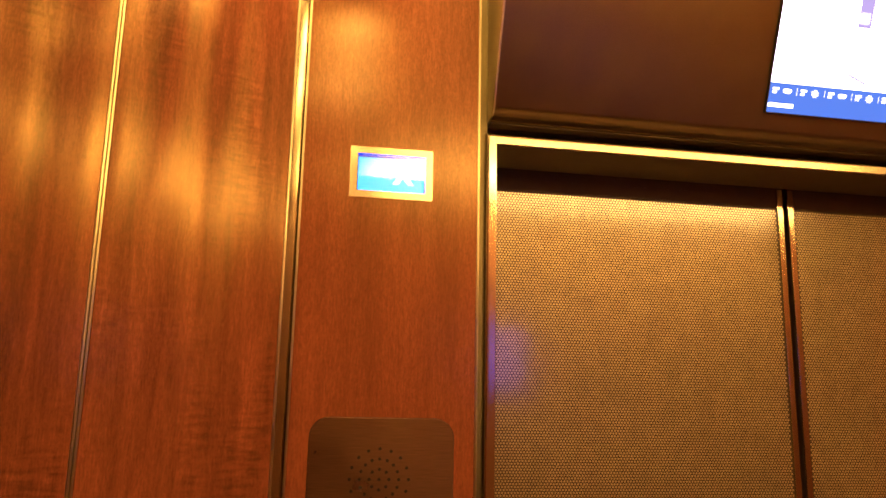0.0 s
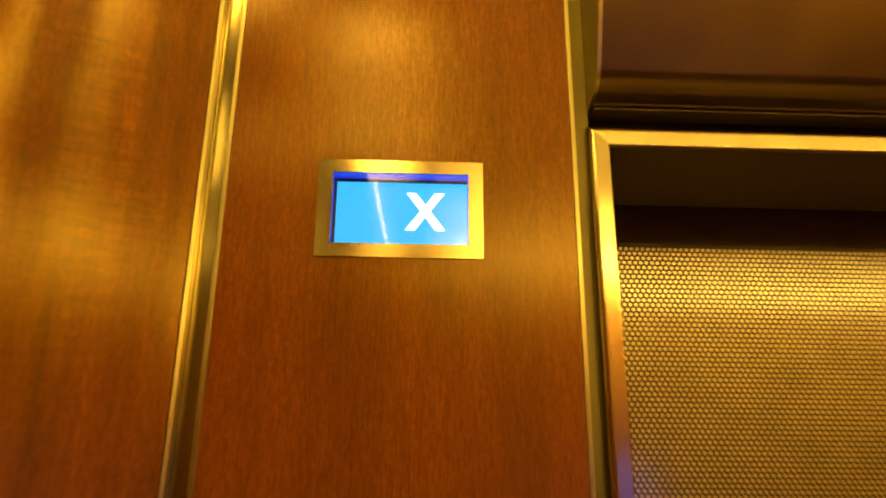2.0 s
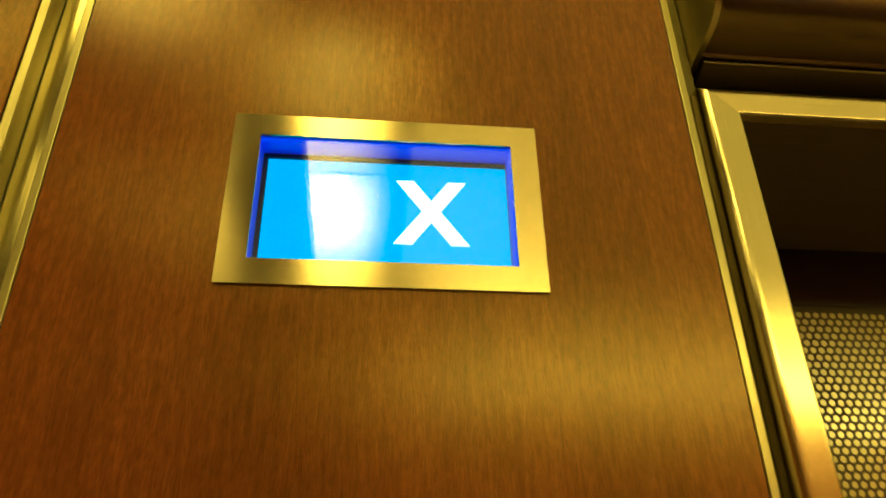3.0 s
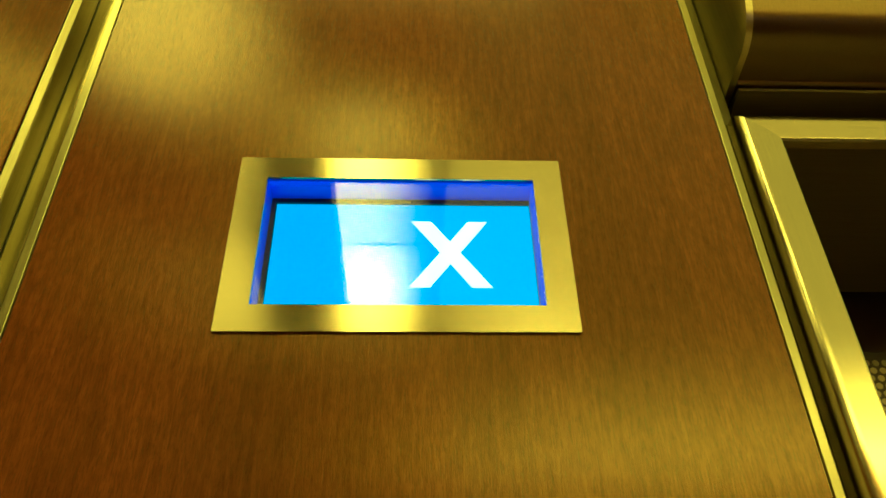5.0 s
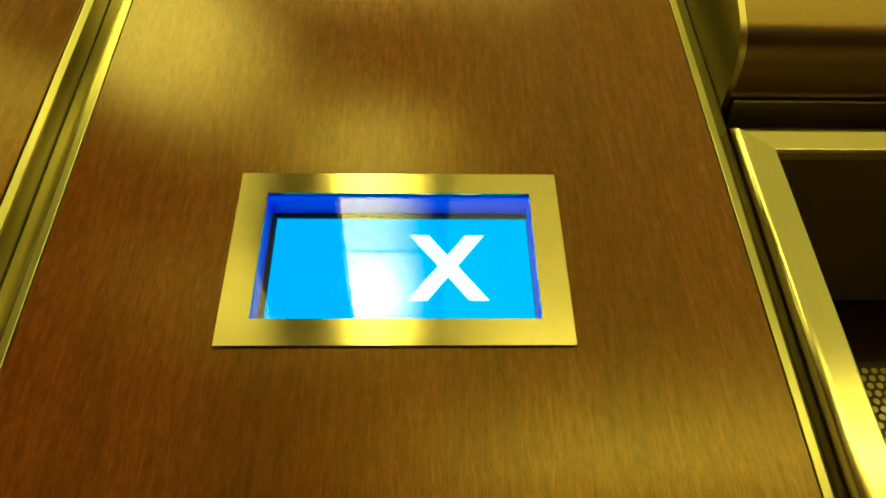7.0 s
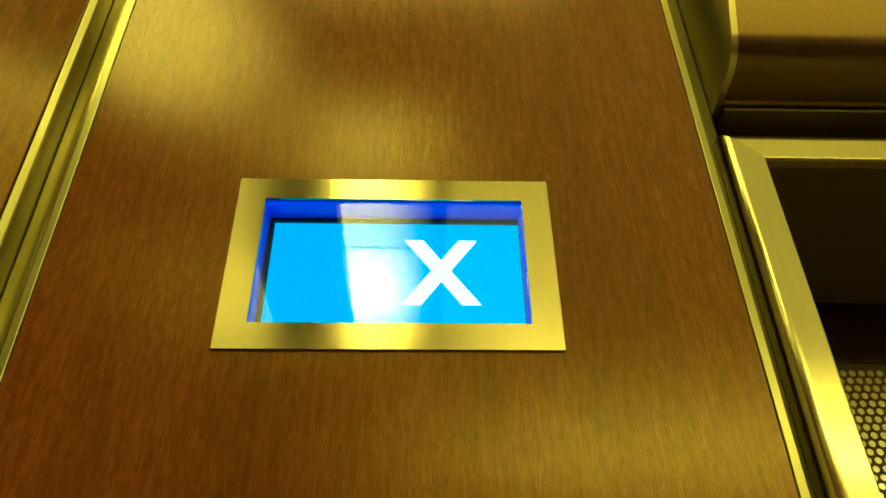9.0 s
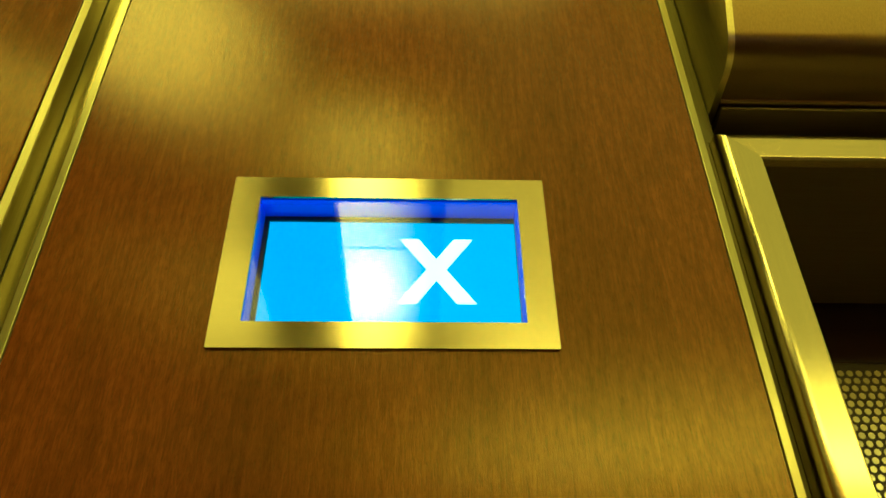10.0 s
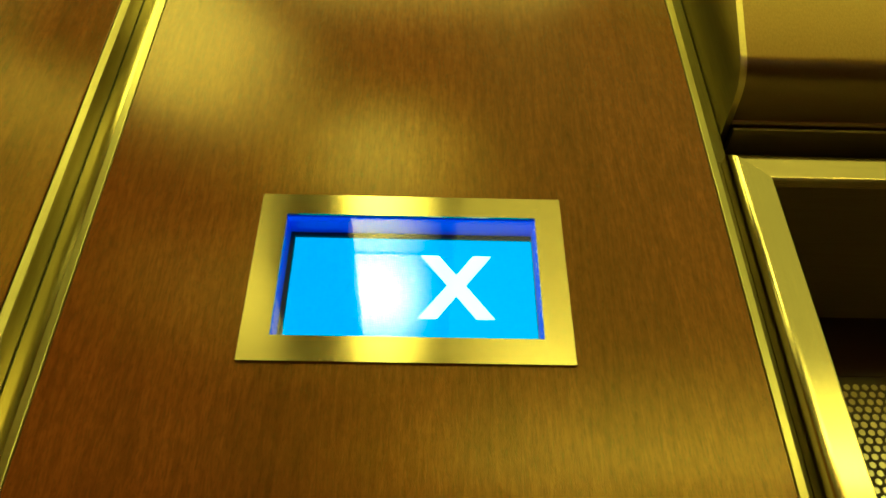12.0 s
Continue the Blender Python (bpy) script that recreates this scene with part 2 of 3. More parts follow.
BROAD_GLOW = broad_lit("broad lamp panel", LAMP, LAMP_POWER)
TV_WHITE = glow("bright screen picture", (0.93, 0.97, 1.0), 2.2)
TV_PALE = glow("pale screen picture", (0.75, 0.85, 0.95), 1.2)
TV_GREY = glow("dim screen picture", (0.35, 0.33, 0.45), 0.6)
TV_ICON = glow("white screen icon", (0.85, 0.95, 1.0), 1.6)
TV_BLUE = glow("blue screen banner", (0.045, 0.17, 0.44), 0.62)
FLOOR_STONE = plain("pale stone floor", (0.72, 0.65, 0.52), 0.3)
BACK_VENEER = plain("brown back veneer", (0.17, 0.078, 0.026), 0.35)
CEILING_PAINT = plain("cream ceiling", (0.42, 0.37, 0.27), 0.5)


# ---- building helpers ----
def part(name, bm, mat, parent=None, label="", smooth=False):
    me = bpy.data.meshes.new(name)
    bmesh.ops.recalc_face_normals(bm, faces=bm.faces)
    bm.to_mesh(me)
    bm.free()
    me.materials.append(mat)
    if smooth:
        for p in me.polygons:
            p.use_smooth = True
    ob = new(name, me)
    if parent is not None:
        ob.parent = parent
    if label:
        ob["label"] = label
    return ob


def thing(name, m, label, category, group="", kind=""):
    ob = new(name)
    ob.empty_display_size = 0.05
    ob.matrix_basis = m
    return tagged(ob, label, category, group, kind)


def add_box(bm, x0, x1, y0, y1, z0, z1, bevel=0.0, segments=2):
    r = bmesh.ops.create_cube(bm, size=1.0)
    for v in r["verts"]:
        v.co = Vector((x0 + (v.co.x + 0.5) * (x1 - x0), y0 + (v.co.y + 0.5) * (y1 - y0), z0 + (v.co.z + 0.5) * (z1 - z0)))
    if bevel:
        edges = list({e for v in r["verts"] for e in v.link_edges})
        bmesh.ops.bevel(bm, geom=edges, offset=bevel, segments=segments, affect="EDGES", profile=0.5)


def box(*a, **k):
    bm = bmesh.new()
    add_box(bm, *a, **k)
    return bm


def extrude_x(points, x0, x1):
    """A closed outline of (y, z) points drawn out from x0 to x1."""
    bm = bmesh.new()
    a = [bm.verts.new((x0, y, z)) for y, z in points]
    b = [bm.verts.new((x1, y, z)) for y, z in points]
    n = len(points)
    for i in range(n):
        bm.faces.new((a[i], a[(i + 1) % n], b[(i + 1) % n], b[i]))
    bm.faces.new(a)
    bm.faces.new(list(reversed(b)))
    return bm


def holed_sheet(xs, zs, y0, y1, bevel=0.0):
    """A sheet of thickness y0 to y1 over xs[0]..xs[3] by zs[0]..zs[3], with the middle cell cut out."""
    bm = bmesh.new()
    rows = {}
    for s, y in enumerate((y0, y1)):
        for i, x in enumerate(xs):
            for j, z in enumerate(zs):
                rows[s, i, j] = bm.verts.new((x, y, z))
    for s in (0, 1):
        for i in range(3):
            for j in range(3):
                if (i, j) != (1, 1):
                    bm.faces.new([rows[s, i, j], rows[s, i + 1, j], rows[s, i + 1, j + 1], rows[s, i, j + 1]])
    for i in range(3):
        for j in (0, 3):
            bm.faces.new([rows[0, i, j], rows[0, i + 1, j], rows[1, i + 1, j], rows[1, i, j]])
            bm.faces.new([rows[0, j, i], rows[0, j, i + 1], rows[1, j, i + 1], rows[1, j, i]])
    for a, b in (((1, 1), (2, 1)), ((2, 1), (2, 2)), ((2, 2), (1, 2)), ((1, 2), (1, 1))):
        bm.faces.new([rows[0, *a], rows[0, *b], rows[1, *b], rows[1, *a]])
    if bevel:
        edges = [e for e in bm.edges if len(e.link_faces) == 2 and e.calc_face_angle(0) > 1.0 and all(abs(v.co.y - y0) < 1e-6 for v in e.verts)]
        bmesh.ops.bevel(bm, geom=edges, offset=bevel, segments=2, affect="EDGES", profile=0.5)
    return bm


# ---- structure ----
LEFT_TURN = 26.0
LEFT_DIR = Vector((-0.8988, -0.4384, 0))
GL = Vector((-0.1659, -0.0019, 0))
END = GL + LEFT_DIR * 0.5480
DOOR_MID = 0.812
OPEN_L, OPEN_R = 0.1802, 2 * DOOR_MID - 0.1802
HEAD_Z = 2.1011
DOOR_Y = 0.152
SIDE_R = 2 * DOOR_MID - END.x


def setting(name, bm, mat, label, category):
    return tagged(part(name, bm, mat), label, category, kind="structure")


setting("floor", box(-0.9, 2.5, BACK - 0.1, 0.40, -0.05, 0.0), FLOOR_STONE, "warm polished stone floor of the lift cab", "floor")
setting("ceiling", box(-0.9, 2.5, BACK - 0.1, 0.40, CEILING, CEILING + 0.05), CEILING_PAINT, "cream painted ceiling of the lift cab", "ceiling")
setting("wall_back", box(-0.9, 2.5, BACK - 0.08, BACK, 0.0, CEILING), BACK_VENEER, "plain brown veneered back wall of the cab", "wall")
setting("wall_left", box(END.x - 0.08, END.x, BACK, END.y + 0.01, 0.0, CEILING), WOOD, "plain mahogany side wall of the cab", "wall")
setting("wall_right", box(SIDE_R, SIDE_R + 0.08, BACK, END.y + 0.01, 0.0, CEILING), WOOD, "plain mahogany side wall of the cab", "wall")
bm = bmesh.new()
add_box(bm, -0.1634, OPEN_L - 0.0185, 0.0370, 0.140, 0.0, CEILING)
add_box(bm, OPEN_R + 0.0185, 2 * DOOR_MID + 0.1634, 0.0370, 0.140, 0.0, CEILING)
add_box(bm, OPEN_L - 0.0105, OPEN_R + 0.0105, 0.0352, 0.14, 2.135, CEILING)
setting("wall_front", bm, DARK_BRONZE, "dark bronze backing wall round the lift door opening", "wall")
corner = setting("wall_corner", box(-0.60, 0.0, 0.020, 0.10, 0.0, CEILING), DARK_BRONZE, "dark backing wall behind the slanted wall panels", "wall")
corner.matrix_basis = pose(GL.x, GL.y, 0, 0, 0, LEFT_TURN)
corner = setting("wall_corner", box(0.0, 0.60, 0.020, 0.10, 0.0, CEILING), DARK_BRONZE, "dark backing wall behind the slanted wall panels", "wall")
corner.matrix_basis = pose(2 * DOOR_MID - GL.x, GL.y, 0, 0, 0, -LEFT_TURN)
setting("wall_shaft", box(-0.1, 1.8, 0.30, 0.36, 0.0, CEILING), BLACK, "black lift shaft wall behind the doors", "wall")


# ---- wall panels ----
def wall_panel(m, width, veneer, label, hole=None, deep=0):
    """A tall veneered panel with thin brass edge strips; local x along the wall, y into it."""
    t = thing("wall_panel", m, label, "wall panel", "veneered wall panels")
    h = width / 2
    z0, z1 = 0.10, CEILING - 0.002
    if hole:
        bm = holed_sheet((-h, hole[0], hole[1], h), (z0, hole[2], hole[3], z1), 0.0, 0.016, 0.0007)
    else:
        bm = box(-h, h, 0.0, 0.016, z0, z1, bevel=0.0007)
    part("veneer", bm, veneer, t)
    for s in (-1, 1):
        a, b = sorted((s * (h + 0.0005), s * (h + 0.0042)))
        part("edge_strip", box(a, b, -0.0004, 0.0150 if s == deep else 0.0032, z0, z1, bevel=0.0004), DULL_BRASS, t, "thin satin brass edge strip")
    return t


MID = (-0.1419 + 0.1437) / 2
PW = 0.1437 + 0.1419
D0, D1 = 1.9890, 2.0743
IX, I0, I1 = 0.0560, 2.0006, 2.0632
wall_panel(pose(MID, 0, 0), PW, WOOD, "reddish mahogany veneer panel holding the floor indicator", (-IX - 0.004 - MID, IX + 0.004 - MID, I0 - 0.004, I1 + 0.004), 1)
LW = 0.2668
for k in range(2):
    c = GL + LEFT_DIR * (LW / 2 + k * (LW + 0.0094))
    wall_panel(pose(c.x, c.y, 0, 0, 0, LEFT_TURN), LW, FIGURED, "figured mahogany veneer panel on the slanted wall")
    wall_panel(pose(2 * DOOR_MID - c.x, c.y, 0, 0, 0, -LEFT_TURN), LW, FIGURED, "figured mahogany veneer panel on the slanted wall")
wall_panel(pose(2 * DOOR_MID - MID, 0, 0), PW, WOOD, "reddish mahogany veneer panel beside the lift doors")

# brass lining of the corner groove
groove = thing("corner_reveal", pose(-0.1545, 0.0, 0), "brushed brass lined groove between two wall panels", "trim", kind="structure")
part("flank", box(-0.0105, -0.0089, 0.0006, 0.0170, 0.1, CEILING - 0.002), CAP_BRASS, groove, "satin brass flank")
bm = bmesh.new()
bow = [(-0.0089 + 0.0179 * k / 8, 0.0150 + 0.0003 * k / 8 + 0.0012 * (k / 8) ** 2) for k in range(9)]
outline = bow + [(x, y + 0.0016) for x, y in reversed(bow)]
low = [bm.verts.new((x, y, 0.1)) for x, y in outline]
high = [bm.verts.new((x, y, CEILING - 0.002)) for x, y in outline]
bm.faces.new(low)
bm.faces.new(list(reversed(high)))
for i in range(len(outline)):
    j = (i + 1) % len(outline)
    bm.faces.new((low[i], low[j], high[j], high[i]))
part("groove_floor", bm, GROOVE_BRASS, groove, "slightly bowed brass floor of the groove")
part("joint_line", box(-0.0089, -0.0085, 0.0144, 0.0149, 0.1, CEILING - 0.002), BLACK, groove, "dark joint in the groove corner")

# ---- floor indicator ----
ind = thing("floor_indicator", pose(0, 0, D0), "brass framed lift floor indicator with a lit blue display", "indicator")
part("frame", holed_sheet((-0.068, -IX, IX, 0.068), (0, I0 - D0, I1 - D0, D1 - D0), -0.0012, -0.0002, 0.0002), BRASS, ind, "brushed brass bezel plate")
REC = 0.0143
zb, zt = I0 - D0, I1 - D0
bezel = part("recess", box(-IX - 0.0015, -IX - 0.0002, 0.0016, REC + 0.002, zb - 0.0015, zt + 0.0015), BLUE_ACRYLIC, ind, "deep blue acrylic recess around the display")
part("recess_side", box(IX + 0.0002, IX + 0.0015, 0.0016, REC + 0.002, zb - 0.0015, zt + 0.0015), BLUE_ACRYLIC, ind)
part("recess_top", box(-IX, IX, 0.0016, REC + 0.002, zt + 0.0002, zt + 0.0015), BLUE_ACRYLIC, ind)
part("recess_bottom", box(-IX, IX, 0.0016, REC + 0.002, zb - 0.0015, zb - 0.0002), BLUE_ACRYLIC, ind)
part("rim", box(-IX, IX, 0.0016, 0.0046, zt - 0.0001, zt + 0.0001), RIM_BLUE, ind, "glowing blue front rim")
part("rim", box(IX - 0.0001, IX + 0.0001, 0.0016, 0.0080, zb, zt), RIM_BLUE, ind, "glowing blue front rim")
part("gasket", holed_sheet((-IX, -IX + 0.0022, IX - 0.0001, IX), (zb, zb + 0.0010, zt - 0.0022, zt), REC - 0.0012, REC + 0.001), BLACK, ind, "black gasket line")
display = part("display", box(-IX, IX, REC, REC + 0.0015, zb, zt), SCREEN_BLUE, ind, "glowing sky-blue display")
# plate added behind the display to keep its glow out of the gap
part("housing", box(-IX - 0.010, IX + 0.010, REC + 0.0022, REC + 0.0060, zb - 0.010, zt + 0.010, bevel=0.001), BLACK, ind, "unseen black plate added against light leaking behind the display")
pane = part("pane", box(-IX - 0.0030, IX + 0.0030, 0.0002, 0.0012, zb - 0.0030, zt + 0.0030), GLASS, ind, "clear cover pane")
pane.visible_shadow = False


def letter(text, height, width, mat, parent, m, name, label):
    """A heavy letter from the built-in font, scaled to width and height, as a thin mesh."""
    cu = bpy.data.curves.new(name, "FONT")
    cu.body = text
    cu.offset = 0.036
    cu.extrude = 0.0
    tmp = new(name + "_curve", cu)
    me = bpy.data.meshes.new_from_object(tmp.evaluated_get(bpy.context.evaluated_depsgraph_get()))
    bpy.data.objects.remove(tmp)
    xs = [v.co.x for v in me.vertices]
    ys = [v.co.y for v in me.vertices]
    for v in me.vertices:
        v.co = Vector(((v.co.x - min(xs)) / (max(xs) - min(xs)) * width, 0, (v.co.y - min(ys)) / (max(ys) - min(ys)) * height))
    me.materials.clear()
    me.materials.append(mat)
    ob = new(name, me)
    ob.parent = parent
    ob.matrix_basis = m
    ob["label"] = label
    return ob


letter("X", 0.0338, 0.0342, SCREEN_WHITE, display, pose(0.0036, REC - 0.0002, 2.0181 - D0), "character", "white letter on the display")

# ---- speaker plate of the car station ----
plate = thing("speaker_plate", pose(0.0, 0, 1.0), "satin bronze speaker plate with rings of small holes", "speaker")


def rounded_plate(w, z0, z1, r, y0, y1):
    bm = bmesh.new()
    pts = []
    for cx, cz, a0 in ((w / 2 - r, z1 - r, 0), (-w / 2 + r, z1 - r, 90), (-w / 2 + 0.004, z0 + 0.004, 180), (w / 2 - 0.004, z0 + 0.004, 270)):
        rr = r if cz > z0 + 0.1 else 0.004
        for k in range(9):
            a = radians(a0 + 90 * k / 8)
            pts.append((cx + rr * math.cos(a), cz + rr * math.sin(a)))
    f = bm.faces.new([bm.verts.new((x, y0, z)) for x, z in pts])
    r = bmesh.ops.extrude_face_region(bm, geom=[f])
    for v in r["geom"]:
        if isinstance(v, bmesh.types.BMVert):
            v.co.y = y1
    edges = [e for e in bm.edges if all(abs(v.co.y - y0) < 1e-6 for v in e.verts)]
    bmesh.ops.bevel(bm, geom=edges, offset=0.0004, segments=1, affect="EDGES")
    return bm


part("plate", rounded_plate(0.2215, 0.10, 0.6405, 0.030, -0.0012, -0.0001), PLATE, plate)
part("shadow_gap", rounded_plate(0.2235, 0.099, 0.6415, 0.031, -0.0003, 0.0008), HOLE, plate, "dark gap round the plate")
hole_me = None
for ring, count in ((0, 1), (1, 8), (2, 16), (3, 16)):
    for k in range(count):
        a = 2 * math.pi * k / count + math.pi / 2
        if hole_me is None:
            bm = bmesh.new()
            bmesh.ops.create_circle(bm, cap_ends=True, radius=0.0025, segments=12, matrix=Matrix.Rotation(radians(90), 4, "X"))
            ob = part("hole", bm, HOLE, plate)
            hole_me = ob.data
        else:
            ob = new("hole", hole_me)
            ob.parent = plate
        ob.matrix_basis = pose(-0.0033 + ring * 0.0150 * math.cos(a), -0.00135, 0.5495 + ring * 0.0150 * math.sin(a))

# ---- door frame ----
frame_ob = thing("door_frame", pose(DOOR_MID, 0, 0), "brushed brass frame round the lift door opening", "door frame")
HALF = (OPEN_R - OPEN_L) / 2
PROFILE = [(0.0, 0.0170), (0.0, 0.0122), (0.0003, 0.0113), (0.0008, 0.0108), (0.0014, 0.0107), (0.0018, 0.0107), (0.0120, 0.0107)]
PROFILE += [(0.0122 + 0.0068 * math.sin(radians(a)), 0.0175 - 0.0068 * math.cos(radians(a))) for a in range(0, 91, 5)]
PROFILE += [(0.0190, 0.0300), (0.0105, 0.0300), (0.0105, 0.0170)]


def bar(place):
    """One bar of the frame with mitred ends: place is 'left', 'right' or 'head'."""
    bm = bmesh.new()
    ends = []
    for e in (0, 1):
        ring = []
        for u, y in PROFILE:
            if place == "head":
                co = ((-HALF - u) if e == 0 else (HALF + u), y, HEAD_Z + u)
            else:
                s = -1 if place == "left" else 1
                co = (s * (HALF + u), y, 0.0 if e == 0 else HEAD_Z + u)
            ring.append(bm.verts.new(co))
        ends.append(ring)
    n = len(PROFILE)
    for i in range(n):
        j = (i + 1) % n
        bm.faces.new((ends[0][i], ends[0][j], ends[1][j], ends[1][i]))
    bm.faces.new(ends[0])
    bm.faces.new(list(reversed(ends[1])))
    return bm


for place, mat in (("left", BRASS_UP), ("right", BRASS_UP), ("head", BRASS)):
    part("head_bar" if place == "head" else "side_bar", bar(place), mat, frame_ob)
part("soffit", box(-HALF, HALF, 0.0172, DOOR_Y - 0.008, HEAD_Z + 0.0003, HEAD_Z + 0.010), SOFFIT, frame_ob, "dark bronze underside of the door head")
for s in (-1, 1):
    a, b = sorted((s * (HALF + 0.0003), s * (HALF + 0.010)))
    c, d = sorted((s * (HALF + 0.0192), s * (HALF + 0.0320)))
    e, f = sorted((s * (HALF + 0.0152), s * (HALF + 0.0320)))
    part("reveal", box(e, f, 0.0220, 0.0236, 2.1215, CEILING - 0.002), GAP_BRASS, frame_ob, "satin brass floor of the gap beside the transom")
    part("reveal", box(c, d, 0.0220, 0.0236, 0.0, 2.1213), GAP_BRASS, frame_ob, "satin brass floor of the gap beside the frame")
    part("jamb", box(a, b, 0.0172, DOOR_Y - 0.008, 0.0, HEAD_Z), DARK_BRONZE, frame_ob, "dark bronze door jamb")

# ---- sliding doors ----
PITCH = 0.0057


DOT_R = 0.00208
ROW = PITCH * math.sqrt(3) / 2
RING = [(math.cos(2 * math.pi * k / 8), math.sin(2 * math.pi * k / 8)) for k in range(8)]


def dot_places(w, z0, z1, x_off):
    """Centres of closely set dots in staggered rows."""
    for j in range(int((z1 - z0) / ROW)):
        for i in range(int(w / PITCH)):
            x = x_off + (i + 0.5 + (0.5 if j % 2 else 0.0)) * PITCH
            if x + DOT_R <= x_off + w:
                yield x, z0 + (j + 0.5) * ROW


def dot_sheet(places):
    """All the dots too small to pick apart, each a thin disc."""
    verts, faces = [], []
    for x, z in places:
        b = len(verts)
        verts += [(x + DOT_R * c, 0.0, z + DOT_R * s) for c, s in RING]
        faces.append(tuple(range(b + 7, b - 1, -1)))
    me = bpy.data.meshes.new("dot_pattern")
    me.from_pydata(verts, [], faces)
    me.materials.append(DOT)
    return me


def raised_dot():
    """One raised dot with a rounded rim."""
    verts = [(DOT_R * q * c, y, DOT_R * q * s) for q, y in ((1.0, 0.0004), (1.0, -0.00004), (0.95, -0.00010)) for c, s in RING]
    faces = [(r * 8 + k, r * 8 + (k + 1) % 8, r * 8 + 8 + (k + 1) % 8, r * 8 + 8 + k) for r in (0, 1) for k in range(8)]
    faces.append(tuple(range(23, 15, -1)))
    me = bpy.data.meshes.new("brass_dot")
    me.from_pydata(verts, [], faces)
    me.materials.append(DOT)
    return me


def lift_door(x0, x1, lead):
    """One sliding door; lead: the side (-1 or 1) on which the doors meet."""
    t = thing("lift_door", pose((x0 + x1) / 2, DOOR_Y, 0), "closed lift door of dark bronze with rows of brass dots", "door", "sliding lift doors")
    h = (x1 - x0) / 2
    leaf = part("leaf", box(-h, h, 0.0, 0.030, 0.01, HEAD_Z + 0.03, bevel=0.001), DOOR_BASE, t)
    s = lead
    a, b = sorted((s * h, s * (h - 0.0125)))
    part("edge_strip", box(a, b, -0.0040, -0.0002, 0.01, HEAD_Z + 0.03, bevel=0.0012), BRASS_UP, t, "bright brass leading edge strip")
    # plain dark strip drawn where the topmost dots lie in the soffit's shade
    part("top_rail", box(-h + (0.014 if s < 0 else 0.0), h - (0.014 if s > 0 else 0.0), -0.0012, -0.0001, 2.0632, 2.0850, bevel=0.0004), DOOR_BASE, t, "dark bronze strip in place of the shaded dots under the soffit")
    lo, hi = (-h, h - 0.014) if s > 0 else (-h + 0.014, h)
    near, rest = [], []
    for x, z in dot_places(hi - lo, 0.02, 2.0610, lo):
        (near if s > 0 and z > 1.9866 and x + (x0 + x1) / 2 < OPEN_L + 0.1115 else rest).append((x, z))
    dot_me = raised_dot()
    for x, z in near:
        dot = new("brass_dot", dot_me)
        dot.parent = leaf
        dot.matrix_basis = pose(x, -0.0005, z)
    ob = new("dot_pattern", dot_sheet(rest))
    ob.parent = leaf
    ob.matrix_basis = pose(0, -0.0005, 0)
    tagged(ob, "staggered polished brass dots", kind="stuff")
    return t


lift_door(OPEN_L - 0.04, DOOR_MID - 0.0055, 1)
lift_door(DOOR_MID + 0.0055, OPEN_R + 0.04, -1)

# ---- transom over the doors ----
transom = thing("transom_panel", pose(DOOR_MID, 0, 2.12), "overhanging satin bronze transom panel, slanted and curved under", "transom")
TILT = math.radians(22.3)
FRONT = [(0.0300, 0.0216), (0.0150, 0.0216), (0.0136, 0.0219), (0.0126, 0.0226), (0.0122, 0.0234)]
CURVE = 0.022
for k in range(61):
    a = radians(84 - (84 - 22.3) * k / 60)
    FRONT.append((-0.0190 + CURVE * (math.cos(TILT) - math.cos(a)), 0.0385 - CURVE * (math.sin(a) - math.sin(TILT))))
top = CEILING - 2.12 - 0.002
FRONT.append((-0.0190 - (top - 0.0385) * math.tan(TILT), top))
outline = FRONT + [(0.0300, top)]
TX = DOOR_MID - 0.1655
part("face", extrude_x(outline, -TX + 0.0036, TX - 0.0036), BRONZE, transom)
cap = [(0.0348, 0.0200)] + [(y - 0.0010, z - (0.0006 if z < 0.04 else 0.0)) for y, z in FRONT[5:]] + [(0.0348, top)]
for s in (-1, 1):
    a, b = sorted((s * TX, s * (TX - 0.0034)))
    part("end_cap", extrude_x(cap, a, b), CAP_BRASS, transom, "brass end plate following the curve")
LIP = [(0.0300, 0.0198), (0.0146, 0.0198), (0.0139, 0.0194), (0.0136, 0.0186), (0.0141, 0.0178), (0.0280, 0.0150), (0.0300, 0.0150)]
part("lower_strip", extrude_x(LIP, -TX + 0.0036, TX - 0.0036), LIP_BRONZE, transom, "dark bronze strip above the door frame")

# ---- screen in the transom ----
tv = thing("information_screen", Matrix.Translation((0.8485, -0.0357, 2.185)) @ Matrix.Rotation(TILT, 4, "X"), "lit flat information screen set in the transom", "screen")
SW, SH = 0.378, 0.213
part("bezel", holed_sheet((-SW / 2 - 0.002, -SW / 2, SW / 2, SW / 2 + 0.002), (-0.002, 0, SH, SH + 0.002), -0.0005, 0.006), BLACK, tv, "thin black screen edge")
picture = part("picture", box(-SW / 2, SW / 2, 0.0006, 0.004, 0.052, SH), TV_WHITE, tv, "bright white picture of a room")
banner = part("banner", box(-SW / 2, SW / 2, 0.0006, 0.004, 0.0, 0.052), TV_BLUE, tv, "blue weather banner")


def patch_on_screen(name, pts, mat, label=""):
    """A flat shape on the screen; points from its lower left corner."""
    bm = bmesh.new()
    bm.faces.new([bm.verts.new((-SW / 2 + x, 0.0003, z)) for x, z in pts])
    return part(name, bm, mat, banner if max(z for x, z in pts) < 0.052 else picture, label)


def rect(x0, x1, z0, z1):
    return [(x0, z0), (x1, z0), (x1, z1), (x0, z1)]


